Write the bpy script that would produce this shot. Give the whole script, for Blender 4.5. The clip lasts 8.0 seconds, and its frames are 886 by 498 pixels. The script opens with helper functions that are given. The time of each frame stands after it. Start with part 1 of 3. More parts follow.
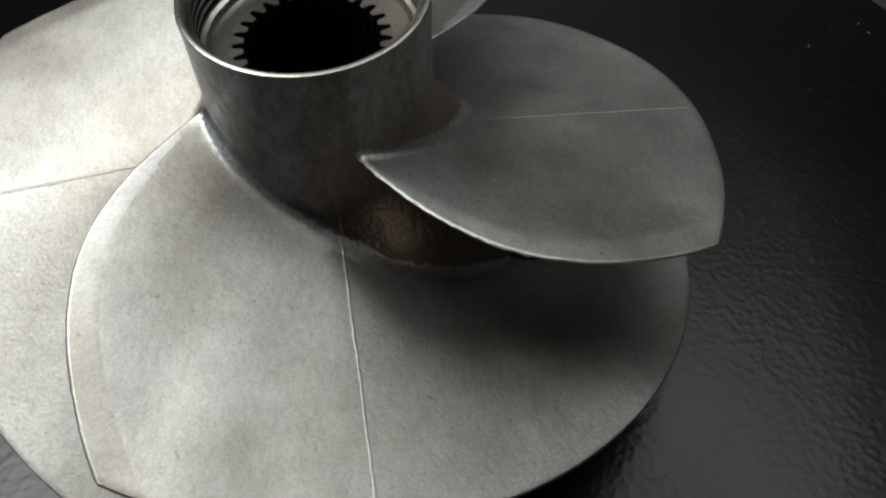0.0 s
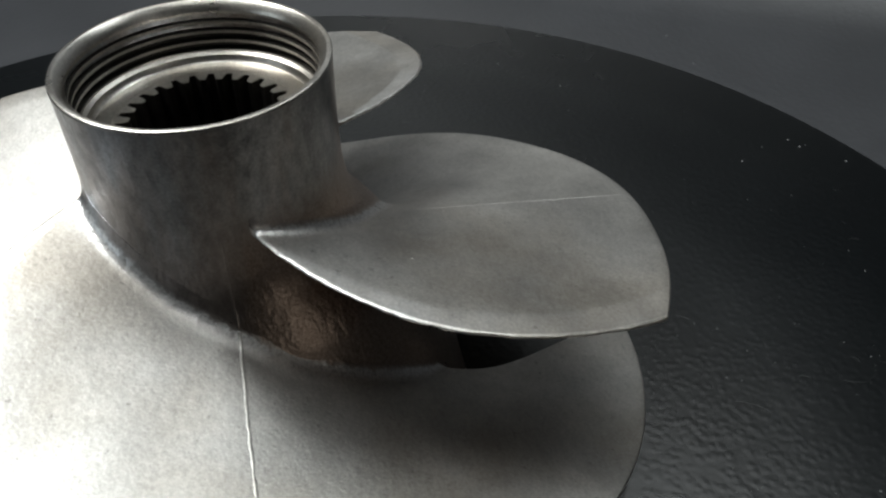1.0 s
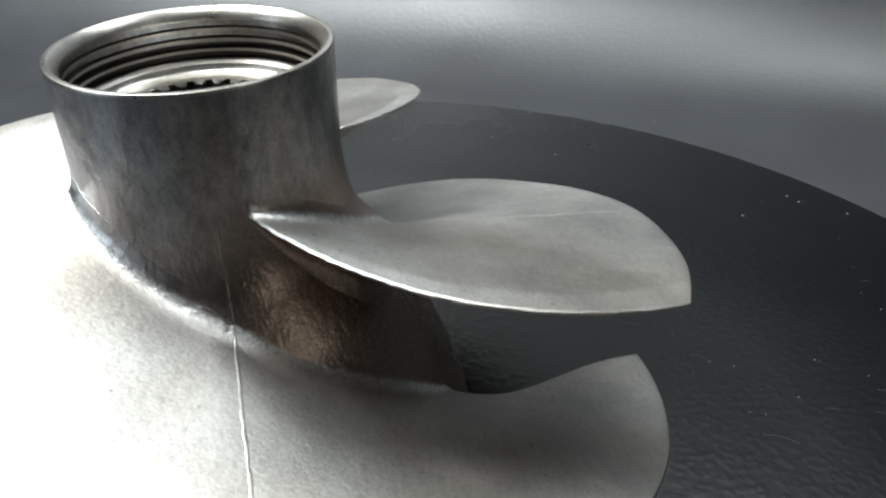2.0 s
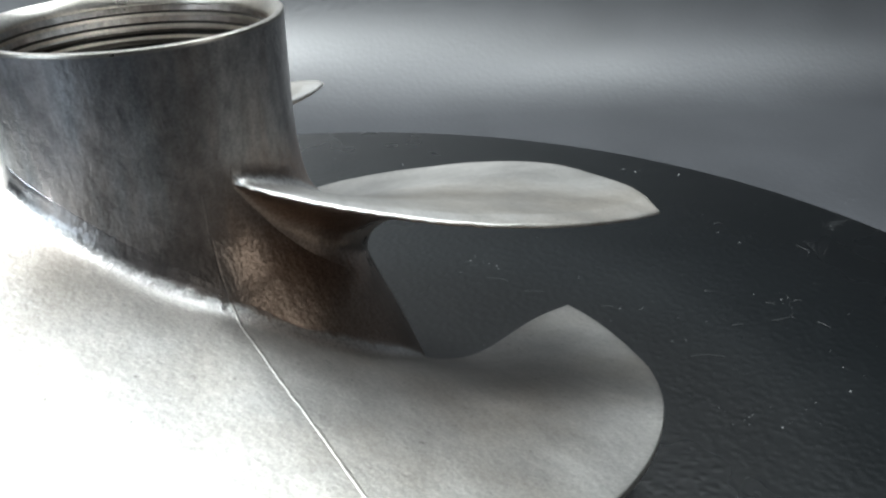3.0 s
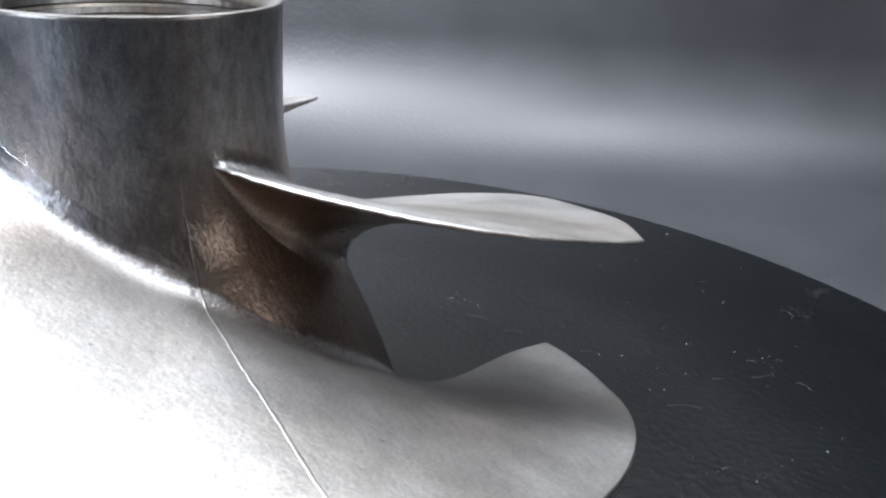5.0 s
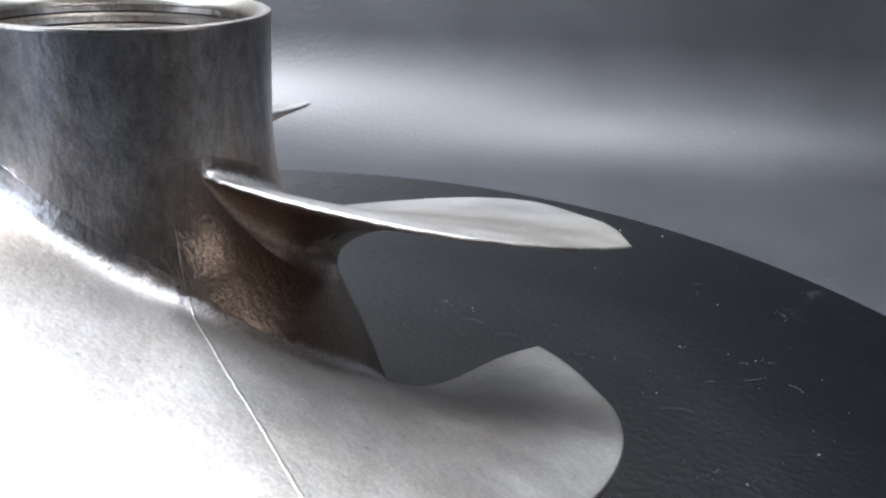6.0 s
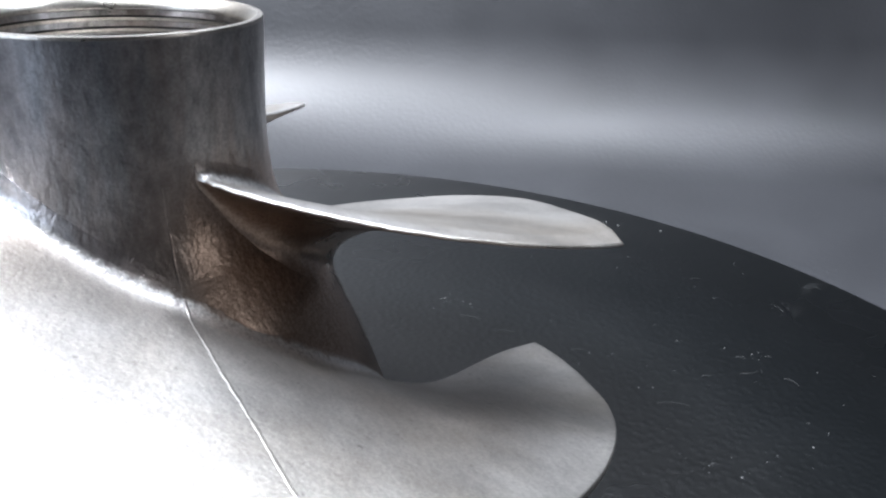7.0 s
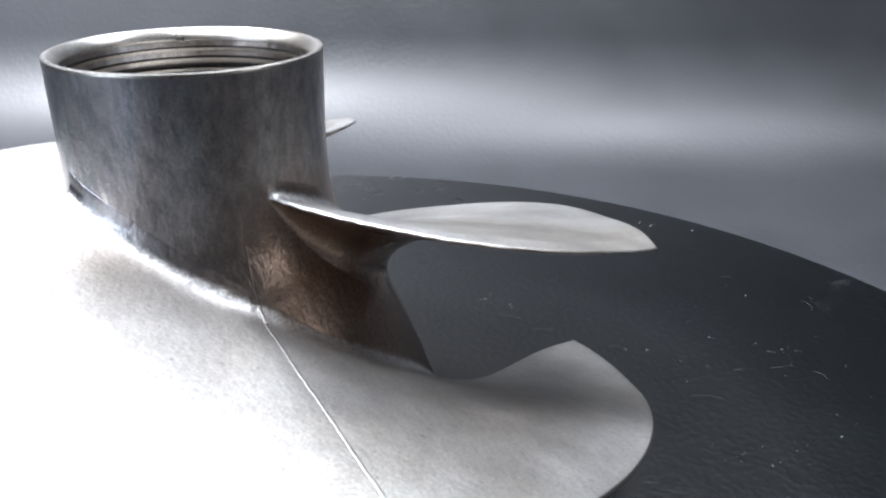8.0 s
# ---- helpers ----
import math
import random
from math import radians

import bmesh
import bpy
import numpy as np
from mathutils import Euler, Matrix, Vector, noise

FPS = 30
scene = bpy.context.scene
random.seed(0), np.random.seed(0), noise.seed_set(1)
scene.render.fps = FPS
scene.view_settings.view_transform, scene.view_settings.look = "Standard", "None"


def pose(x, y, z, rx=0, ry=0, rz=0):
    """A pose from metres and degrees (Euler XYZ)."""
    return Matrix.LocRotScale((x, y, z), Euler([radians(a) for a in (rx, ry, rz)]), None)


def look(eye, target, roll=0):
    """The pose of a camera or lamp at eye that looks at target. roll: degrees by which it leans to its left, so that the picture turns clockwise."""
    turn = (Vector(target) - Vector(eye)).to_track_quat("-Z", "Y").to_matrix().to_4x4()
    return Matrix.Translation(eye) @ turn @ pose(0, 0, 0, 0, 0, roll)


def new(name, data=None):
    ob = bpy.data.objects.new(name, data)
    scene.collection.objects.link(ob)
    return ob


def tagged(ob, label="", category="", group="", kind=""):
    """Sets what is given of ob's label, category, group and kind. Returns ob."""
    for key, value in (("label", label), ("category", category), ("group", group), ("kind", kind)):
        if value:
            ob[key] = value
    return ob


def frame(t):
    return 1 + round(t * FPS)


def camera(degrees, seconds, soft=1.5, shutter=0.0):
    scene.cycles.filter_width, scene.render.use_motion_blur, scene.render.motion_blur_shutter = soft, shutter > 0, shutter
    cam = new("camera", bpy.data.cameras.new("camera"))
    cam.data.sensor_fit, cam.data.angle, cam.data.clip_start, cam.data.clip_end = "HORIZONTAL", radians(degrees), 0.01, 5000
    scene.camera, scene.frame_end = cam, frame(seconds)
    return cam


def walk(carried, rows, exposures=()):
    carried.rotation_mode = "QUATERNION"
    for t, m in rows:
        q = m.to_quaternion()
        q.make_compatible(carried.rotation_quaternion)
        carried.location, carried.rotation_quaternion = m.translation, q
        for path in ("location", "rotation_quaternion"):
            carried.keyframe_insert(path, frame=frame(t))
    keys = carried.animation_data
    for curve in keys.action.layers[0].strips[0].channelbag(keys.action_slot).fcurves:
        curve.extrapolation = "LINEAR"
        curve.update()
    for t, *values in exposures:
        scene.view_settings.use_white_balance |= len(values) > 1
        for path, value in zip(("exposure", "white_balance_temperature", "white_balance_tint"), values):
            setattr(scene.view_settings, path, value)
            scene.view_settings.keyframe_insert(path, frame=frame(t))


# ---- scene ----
cam = camera(54.45, 8.0, soft=2.4)
# seconds, place in metres, turn in degrees
PATH = [
    (0.0, 0.1167, -0.0539, 0.1813, 36.29, 0.72, 53.73),
    (0.5, 0.1200, -0.0469, 0.1583, 42.77, -0.77, 51.38),
    (1.0, 0.1228, -0.0495, 0.1533, 49.45, 0.62, 49.92),
    (1.5, 0.1261, -0.0540, 0.1409, 54.35, 1.51, 50.41),
    (1.7, 0.1290, -0.0510, 0.1360, 56.57, 1.24, 51.28),
    (2.8, 0.1095, -0.0876, 0.1144, 62.89, 2.68, 32.79),
    (3.0, 0.1058, -0.0870, 0.1125, 63.03, 1.89, 30.45),
    (3.5, 0.1082, -0.0868, 0.1090, 64.11, 0.98, 30.24),
    (4.0, 0.1069, -0.0885, 0.1060, 65.08, -0.66, 30.73),
    (4.5, 0.1067, -0.0885, 0.1016, 66.86, -2.71, 31.52),
    (5.0, 0.1078, -0.0876, 0.1031, 67.55, -2.66, 31.69),
    (6.5, 0.1109, -0.0867, 0.1049, 67.38, -2.28, 31.83),
    (7.0, 0.1121, -0.0868, 0.1061, 67.11, -1.73, 31.85),
    (7.5, 0.1142, -0.0880, 0.1096, 66.62, -0.57, 32.61),
    (8.0, 0.1151, -0.0975, 0.1123, 66.95, -0.10, 33.34),
]
# seconds, stops, kelvin, tint: the clip's camera brightens and turns cooler as it sinks
EXPOSURES = [(0.0, -1.26, 6750, 6), (0.5, -1.06, 6750, 6), (1.0, -0.38, 6650, 7), (1.5, 0.13, 6550, 6), (2.8, 0.95, 6400, 6), (4.5, 1.19, 6230, 14), (8.0, 1.27, 6180, 14)]
walk(cam, [(t, pose(*row)) for t, *row in PATH], EXPOSURES)

# ---- light ----
world = bpy.data.worlds.new("room_air")
scene.world = world
world.use_nodes = True
world.node_tree.nodes["Background"].inputs[0].default_value = (0.55, 0.65, 0.8, 1)
world.node_tree.nodes["Background"].inputs[1].default_value = 0.006


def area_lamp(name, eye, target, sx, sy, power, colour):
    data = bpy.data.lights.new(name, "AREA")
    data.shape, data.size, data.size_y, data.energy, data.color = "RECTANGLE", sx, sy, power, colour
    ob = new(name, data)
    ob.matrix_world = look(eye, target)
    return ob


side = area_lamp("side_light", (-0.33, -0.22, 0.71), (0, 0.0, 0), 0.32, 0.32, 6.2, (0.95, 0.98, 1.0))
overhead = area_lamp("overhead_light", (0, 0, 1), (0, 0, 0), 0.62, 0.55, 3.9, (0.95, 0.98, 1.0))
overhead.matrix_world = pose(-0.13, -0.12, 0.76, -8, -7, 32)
area_lamp("back_light", (0.02, 0.46, 0.80), (0.02, 0.16, 0), 0.60, 0.28, 2.25, (0.92, 0.97, 1.0))
area_lamp("window_light", (-0.45, -1.62, 0.55), (0, 0, 0.05), 0.78, 0.78, 2.8, (0.80, 0.90, 1.0))
area_lamp("east_window_light", (1.72, 0.34, 0.72), (0, 0, 0.05), 0.42, 0.86, 0.75, (1.0, 0.96, 0.91))

# ---- materials ----


def material(name):
    mat = bpy.data.materials.new(name)
    mat.use_nodes = True
    tree = mat.node_tree
    return mat, tree, tree.nodes["Principled BSDF"]


def node(tree, kind, **values):
    made = tree.nodes.new(kind)
    for key, value in values.items():
        made.inputs[key.replace("_", " ")].default_value = value
    return made


def ramp(tree, source, stops):
    made = tree.nodes.new("ShaderNodeValToRGB")
    tree.links.new(source, made.inputs[0])
    els = made.color_ramp.elements
    while len(els) < len(stops):
        els.new(0.5)
    for el, (at, colour) in zip(els, stops):
        el.position = at
        el.color = (*colour, 1) if len(colour) == 3 else colour
    return made.outputs[0]


def grey(v):
    return (v, v, v)


def mixed(tree, fac, a, b, how="MIX"):
    made = tree.nodes.new("ShaderNodeMix")
    made.data_type, made.blend_type = "RGBA", how
    for socket, value in ((made.inputs[0], fac), (made.inputs[6], a), (made.inputs[7], b)):
        if hasattr(value, "is_linked"):
            tree.links.new(value, socket)
        elif isinstance(value, (int, float)):
            socket.default_value = value
        else:
            socket.default_value = (*value, 1)
    return made.outputs[2]


def noise_of(tree, coords, scale, detail=4.0, rough=0.55, stretch=None):
    made = node(tree, "ShaderNodeTexNoise", Scale=scale, Detail=detail, Roughness=rough)
    if stretch:
        mapping = tree.nodes.new("ShaderNodeMapping")
        mapping.inputs["Scale"].default_value = stretch
        tree.links.new(coords, mapping.inputs[0])
        coords = mapping.outputs[0]
    tree.links.new(coords, made.inputs["Vector"])
    return made.outputs[0]


def bump_of(tree, shader, height, strength, distance, normal=None):
    made = node(tree, "ShaderNodeBump", Strength=strength, Distance=distance)
    tree.links.new(height, made.inputs["Height"])
    if normal:
        tree.links.new(normal, made.inputs["Normal"])
    tree.links.new(made.outputs[0], shader.inputs["Normal"])
    return made.outputs[0]


def steel_grain(tree, co, base, strong=1.0):
    """Colour of blasted cast steel: cloudy patches, grain and small dark pits."""
    cloud = noise_of(tree, co, 55, 5, 0.6)
    fine = noise_of(tree, co, 1900, 3, 0.6)
    pits = noise_of(tree, co, 520, 5, 0.75)
    wide = noise_of(tree, co, 21, 4, 0.6)
    colour = mixed(tree, 1.0, base, ramp(tree, cloud, [(0.3, grey(0.76)), (0.7, grey(1.08))]), "MULTIPLY")
    colour = mixed(tree, 0.9 * strong, colour, ramp(tree, wide, [(0.36, (0.74, 0.70, 0.65)), (0.56, grey(1.0))]), "MULTIPLY")
    colour = mixed(tree, min(1.0, 0.85 * strong), colour, ramp(tree, pits, [(0.28, grey(0.45)), (0.38, grey(1.0))]), "MULTIPLY")
    colour = mixed(tree, min(1.0, 0.5 * strong), colour, ramp(tree, fine, [(0.3, grey(0.68)), (0.7, grey(1.17))]), "MULTIPLY")
    # short strokes left by the blasting and hand brushing
    turned = tree.nodes.new("ShaderNodeMapping")
    turned.inputs["Rotation"].default_value = (0, 0, radians(-145))
    tree.links.new(co, turned.inputs[0])
    stroke = noise_of(tree, turned.outputs[0], 850, 4, 0.65, (0.42, 1, 1))
    colour = mixed(tree, 0.28 * strong, colour, ramp(tree, stroke, [(0.34, grey(0.66)), (0.58, grey(1.08))]), "MULTIPLY")
    return colour, cloud, fine, pits


def cast_steel(name, base, rough_low, rough_high, grain=1.0):
    mat, tree, shader = material(name)
    co = tree.nodes.new("ShaderNodeTexCoord").outputs["Object"]
    colour, cloud, fine, pits = steel_grain(tree, co, base)
    tree.links.new(colour, shader.inputs["Base Color"])
    shader.inputs["Metallic"].default_value = 1.0
    tree.links.new(ramp(tree, cloud, [(0.25, grey(rough_low)), (0.75, grey(rough_high))]), shader.inputs["Roughness"])
    first = bump_of(tree, shader, fine, 0.20 * grain, 0.00015)
    bump_of(tree, shader, pits, 0.16 * min(grain, 1.0), 0.00025, first)
    return mat


def impeller_steel():
    """The casting as one material: matt blasted blades (finish 1) that run into a smoother hub (finish 0) with tarnish,
    painted reflections and shade.
    """
    mat, tree, shader = material("cast_impeller_steel")
    co = tree.nodes.new("ShaderNodeNewGeometry").outputs["Position"]
    finish = tree.nodes.new("ShaderNodeAttribute")
    finish.attribute_name = "finish"
    finish = finish.outputs["Fac"]
    # the blasting stops at a ragged border
    border = node(tree, "ShaderNodeMath")
    border.operation = "MULTIPLY"
    tree.links.new(ramp(tree, finish, [(0.0, grey(0.0)), (0.35, grey(1.0)), (0.9, grey(0.0))]), border.inputs[0])
    tree.links.new(ramp(tree, noise_of(tree, co, 900, 3, 0.65, (1, 1, 0.45)), [(0.3, grey(0.0)), (0.7, grey(0.32))]), border.inputs[1])
    ragged = node(tree, "ShaderNodeMath")
    ragged.operation = "SUBTRACT"
    ragged.use_clamp = True
    tree.links.new(finish, ragged.inputs[0])
    tree.links.new(border.outputs[0], ragged.inputs[1])
    finish = ragged.outputs[0]
    blade, cloud, fine, pits = steel_grain(tree, co, (0.57, 0.555, 0.53))
    colour = mixed(tree, 1.0, (0.54, 0.575, 0.62), ramp(tree, cloud, [(0.3, grey(0.84)), (0.7, grey(1.06))]), "MULTIPLY")
    colour = mixed(tree, 0.7, colour, ramp(tree, fine, [(0.3, grey(0.68)), (0.7, grey(1.17))]), "MULTIPLY")
    # the hub's brownish reflections, painted on as upright streaks
    reflection_streaks = noise_of(tree, co, 70, 4, 0.6, (1, 1, 0.18))
    colour = mixed(tree, ramp(tree, reflection_streaks, [(0.46, grey(0.0)), (0.58, grey(0.4))]), colour, (0.46, 0.37, 0.33))
    shade = noise_of(tree, co, 48, 5, 0.65, (1, 1, 0.35))
    colour = mixed(tree, 1.0, colour, ramp(tree, shade, [(0.35, grey(0.62)), (0.6, grey(1.08))]), "MULTIPLY")
    dents = noise_of(tree, co, 560, 3, 0.6, (1, 1, 0.5))
    colour = mixed(tree, 1.0, colour, ramp(tree, dents, [(0.36, grey(0.82)), (0.62, grey(1.14))]), "MULTIPLY")
    # brown flank beyond the casting line: heat tint plus painted shade below the blade
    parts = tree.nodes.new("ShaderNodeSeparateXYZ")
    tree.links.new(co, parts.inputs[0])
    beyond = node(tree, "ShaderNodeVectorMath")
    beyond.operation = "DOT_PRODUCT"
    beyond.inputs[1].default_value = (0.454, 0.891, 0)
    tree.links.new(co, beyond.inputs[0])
    # a wider, weaker brown tint that sets in before the line
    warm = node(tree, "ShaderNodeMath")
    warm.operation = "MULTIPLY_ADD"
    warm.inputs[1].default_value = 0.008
    tree.links.new(reflection_streaks, warm.inputs[0])
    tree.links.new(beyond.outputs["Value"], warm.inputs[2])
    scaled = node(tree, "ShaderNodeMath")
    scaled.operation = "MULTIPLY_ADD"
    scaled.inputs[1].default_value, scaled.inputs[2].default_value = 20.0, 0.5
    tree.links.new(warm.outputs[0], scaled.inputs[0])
    side_tint = ramp(tree, scaled.outputs[0], [(0.40, grey(0.0)), (0.60, grey(0.7))])
    colour = mixed(tree, side_tint, colour, mixed(tree, 1.0, colour, (1.0, 0.87, 0.74), "MULTIPLY"))
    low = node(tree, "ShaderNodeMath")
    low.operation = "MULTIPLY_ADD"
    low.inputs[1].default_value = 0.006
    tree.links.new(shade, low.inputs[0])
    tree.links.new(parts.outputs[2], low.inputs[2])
    # the dark brown low on the flank puts the blade's shade into the colour
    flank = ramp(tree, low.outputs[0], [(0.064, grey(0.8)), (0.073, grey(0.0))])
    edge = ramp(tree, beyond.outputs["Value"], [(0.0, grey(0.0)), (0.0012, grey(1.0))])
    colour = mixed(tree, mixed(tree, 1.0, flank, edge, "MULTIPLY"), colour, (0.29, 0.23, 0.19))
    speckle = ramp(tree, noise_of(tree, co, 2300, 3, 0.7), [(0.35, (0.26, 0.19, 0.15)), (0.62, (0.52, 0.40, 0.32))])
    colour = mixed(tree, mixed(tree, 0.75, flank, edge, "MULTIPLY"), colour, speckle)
    # the root radius between hub and blade is left rough; its highlight is painted bright
    root = ramp(tree, finish, [(0.0, grey(0.0)), (0.08, grey(0.85)), (0.45, grey(0.6)), (0.95, grey(0.0))])
    bright = mixed(tree, 0.9, (0.90, 0.90, 0.89), ramp(tree, fine, [(0.35, grey(0.6)), (0.55, grey(1.1))]), "MULTIPLY")
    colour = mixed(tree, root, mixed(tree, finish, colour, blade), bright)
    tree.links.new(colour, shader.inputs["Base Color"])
    shader.inputs["Metallic"].default_value = 1.0
    smooth = ramp(tree, cloud, [(0.25, grey(0.25)), (0.75, grey(0.35))])
    matt = ramp(tree, cloud, [(0.25, grey(0.435)), (0.75, grey(0.51))])
    tree.links.new(mixed(tree, root, mixed(tree, finish, smooth, matt), grey(0.38)), shader.inputs["Roughness"])
    first = bump_of(tree, shader, fine, 0.24, 0.00015)
    second = bump_of(tree, shader, pits, 0.18, 0.00025, first)
    third = bump_of(tree, shader, noise_of(tree, co, 1100, 3, 0.6), 0.34, 0.0002, second)
    bump_of(tree, shader, dents, 0.3, 0.0006, third)
    tree.links.new(ramp(tree, finish, [(0.0, grey(0.33)), (0.6, grey(0.2)), (0.9, grey(0.0))]), shader.inputs["Normal"].links[0].from_node.inputs["Strength"])
    return mat


STEEL = impeller_steel()
HUB_STEEL = STEEL
EDGE_STEEL = cast_steel("filed_bright_steel", (0.84, 0.83, 0.81), 0.32, 0.44, 2.5)
GROUND_STEEL = cast_steel("ground_smooth_steel", (0.60, 0.59, 0.575), 0.46, 0.54, 0.7)
# dirty spline steel; in the thread grooves it paints their shade
DIRT_SHADE_STEEL = cast_steel("dark_dirt_shade_steel", (0.10, 0.095, 0.09), 0.35, 0.5, 0.5)
BORE_STEEL = cast_steel("machined_bore_steel", (0.76, 0.74, 0.70), 0.24, 0.36, 0.5)


def black_vinyl(name, base, rough, cell, strength, gloss=1.5):
    mat, tree, shader = material(name)
    shader.inputs["IOR"].default_value = gloss
    co = tree.nodes.new("ShaderNodeTexCoord").outputs["Object"]
    cloud = noise_of(tree, co, 9, 4, 0.6)
    tree.links.new(mixed(tree, 1.0, base, ramp(tree, cloud, [(0.3, grey(0.75)), (0.7, grey(1.2))]), "MULTIPLY"), shader.inputs["Base Color"])
    # pebbled grain: small rounded bumps with worn, smooth stretches between
    pebble = node(tree, "ShaderNodeTexVoronoi", Scale=cell * 1.25)
    pebble.feature = "SMOOTH_F1"
    pebble.inputs["Smoothness"].default_value = 0.7
    tree.links.new(co, pebble.inputs["Vector"])
    leather = mixed(tree, 0.45, ramp(tree, pebble.outputs["Distance"], [(0.1, grey(1.0)), (0.6, grey(0.0))]), noise_of(tree, co, cell, 2.5, 0.5))
    tree.links.new(ramp(tree, cloud, [(0.3, grey(rough - 0.05)), (0.7, grey(rough + 0.06))]), shader.inputs["Roughness"])
    first = bump_of(tree, shader, leather, strength, 0.0012)
    bump_of(tree, shader, noise_of(tree, co, 700, 3, 0.6), strength * 0.5, 0.0002, first)
    return mat


DISC_VINYL = black_vinyl("black_grained_vinyl", (0.002, 0.003, 0.0036), 0.29, 450, 0.08, 1.5)
SWEEP_VINYL = black_vinyl("dark_grey_backdrop_vinyl", (0.024, 0.026, 0.031), 0.47, 300, 0.07, 1.9)


def plain_paint(name, base):
    mat, tree, shader = material(name)
    co = tree.nodes.new("ShaderNodeTexCoord").outputs["Object"]
    cloud = noise_of(tree, co, 3, 5, 0.6)
    tree.links.new(mixed(tree, 1.0, base, ramp(tree, cloud, [(0.3, grey(0.88)), (0.7, grey(1.06))]), "MULTIPLY"), shader.inputs["Base Color"])
    shader.inputs["Roughness"].default_value = 0.75
    bump_of(tree, shader, noise_of(tree, co, 90, 4), 0.15, 0.002)
    return mat


WALL_PAINT = plain_paint("wall_paint", (0.11, 0.10, 0.095))
FLOOR_PAINT = plain_paint("floor_paint", (0.10, 0.08, 0.065))
CEILING_PAINT = plain_paint("ceiling_paint", (0.3, 0.3, 0.3))

# ---- mesh helpers ----


def mesh_object(name, bm, mat, parent=None, label="", smooth=True):
    me = bpy.data.meshes.new(name)
    bm.normal_update()
    bm.to_mesh(me)
    bm.free()
    if smooth:
        for poly in me.polygons:
            poly.use_smooth = True
    me.materials.append(mat)
    ob = new(name, me)
    if parent:
        ob.parent = parent
    if label:
        tagged(ob, label)
    return ob


def part(name, bm, mat, parent, label="", smooth=True):
    return mesh_object(name, bm, mat, parent, label, smooth)


def sharp_by_angle(ob, degrees=35):
    bm = bmesh.new()
    bm.from_mesh(ob.data)
    for edge in bm.edges:
        if len(edge.link_faces) == 2 and edge.calc_face_angle(0) > radians(degrees):
            edge.smooth = False
    bm.to_mesh(ob.data)
    bm.free()
    return ob


def revolve(bm, profile, steps=128, closed=True):
    """A ring of quads round the z axis from (radius, height) pairs."""
    rings = []
    for r, z in profile:
        rings.append([bm.verts.new((r * math.cos(2 * math.pi * i / steps), r * math.sin(2 * math.pi * i / steps), z)) for i in range(steps)])
    pairs = list(zip(rings, rings[1:])) + ([(rings[-1], rings[0])] if closed else [])
    for low, high in pairs:
        for i in range(steps):
            j = (i + 1) % steps
            bm.faces.new((low[i], low[j], high[j], high[i]))
    return bm


def box(bm, x0, y0, z0, x1, y1, z1):
    v = [bm.verts.new(p) for p in ((x0, y0, z0), (x1, y0, z0), (x1, y1, z0), (x0, y1, z0), (x0, y0, z1), (x1, y0, z1), (x1, y1, z1), (x0, y1, z1))]
    for f in ((3, 2, 1, 0), (4, 5, 6, 7), (0, 1, 5, 4), (1, 2, 6, 5), (2, 3, 7, 6), (3, 0, 4, 7)):
        bm.faces.new([v[i] for i in f])
    return bm


def curve_at(x, xs, ys):
    """Smooth interpolation through (xs, ys), flat beyond the ends."""
    x = min(max(x, xs[0]), xs[-1])
    i = 0
    while i < len(xs) - 2 and x > xs[i + 1]:
        i += 1

    def slope(k):
        a, b = max(k - 1, 0), min(k + 1, len(xs) - 1)
        return (ys[b] - ys[a]) / (xs[b] - xs[a])
    h = xs[i + 1] - xs[i]
    t = (x - xs[i]) / h
    return (ys[i] * (1 + 2 * t) * (1 - t) ** 2 + slope(i) * h * t * (1 - t) ** 2
            + ys[i + 1] * t * t * (3 - 2 * t) + slope(i + 1) * h * t * t * (t - 1))


# ---- the setting ----
FACING = 122.0  # the way, in degrees from x, in which the backdrop rises
AHEAD = Vector((math.cos(radians(FACING)), math.sin(radians(FACING)), 0))
ASIDE = Vector((AHEAD.y, -AHEAD.x, 0))
BASE_Z = -0.030


def build_sheet(name, profile, mat, label, category):
    """A thin sheet across the table that follows (ahead, height) pairs."""
    bm = bmesh.new()
    spans = [-1.3 + 0.1 * i for i in range(27)]

    def row(dz):
        grid = []
        for f, z in profile:
            line = []
            for s in spans:
                p = AHEAD * f + ASIDE * s
                wave = 0.0025 * noise.noise(Vector((s * 3.1, f * 4.0, z * 4.0))) if z > 0.001 else 0
                line.append(bm.verts.new((p.x + AHEAD.x * wave, p.y + AHEAD.y * wave, BASE_Z + z + dz)))
            grid.append(line)
        return grid
    top, low = row(0.0), row(-0.0015)
    n, m = len(profile), len(spans)
    for i in range(n - 1):
        for j in range(m - 1):
            bm.faces.new((top[i][j], top[i + 1][j], top[i + 1][j + 1], top[i][j + 1]))
            bm.faces.new((low[i][j], low[i][j + 1], low[i + 1][j + 1], low[i + 1][j]))
    for i in range(n - 1):
        bm.faces.new((top[i][0], low[i][0], low[i + 1][0], top[i + 1][0]))
        bm.faces.new((top[i][-1], top[i + 1][-1], low[i + 1][-1], low[i][-1]))
    for j in range(m - 1):
        bm.faces.new((top[0][j], top[0][j + 1], low[0][j + 1], low[0][j]))
        bm.faces.new((top[-1][j], low[-1][j], low[-1][j + 1], top[-1][j + 1]))
    bmesh.ops.recalc_face_normals(bm, faces=bm.faces)
    return tagged(mesh_object(name, bm, mat), label, category, kind="structure")


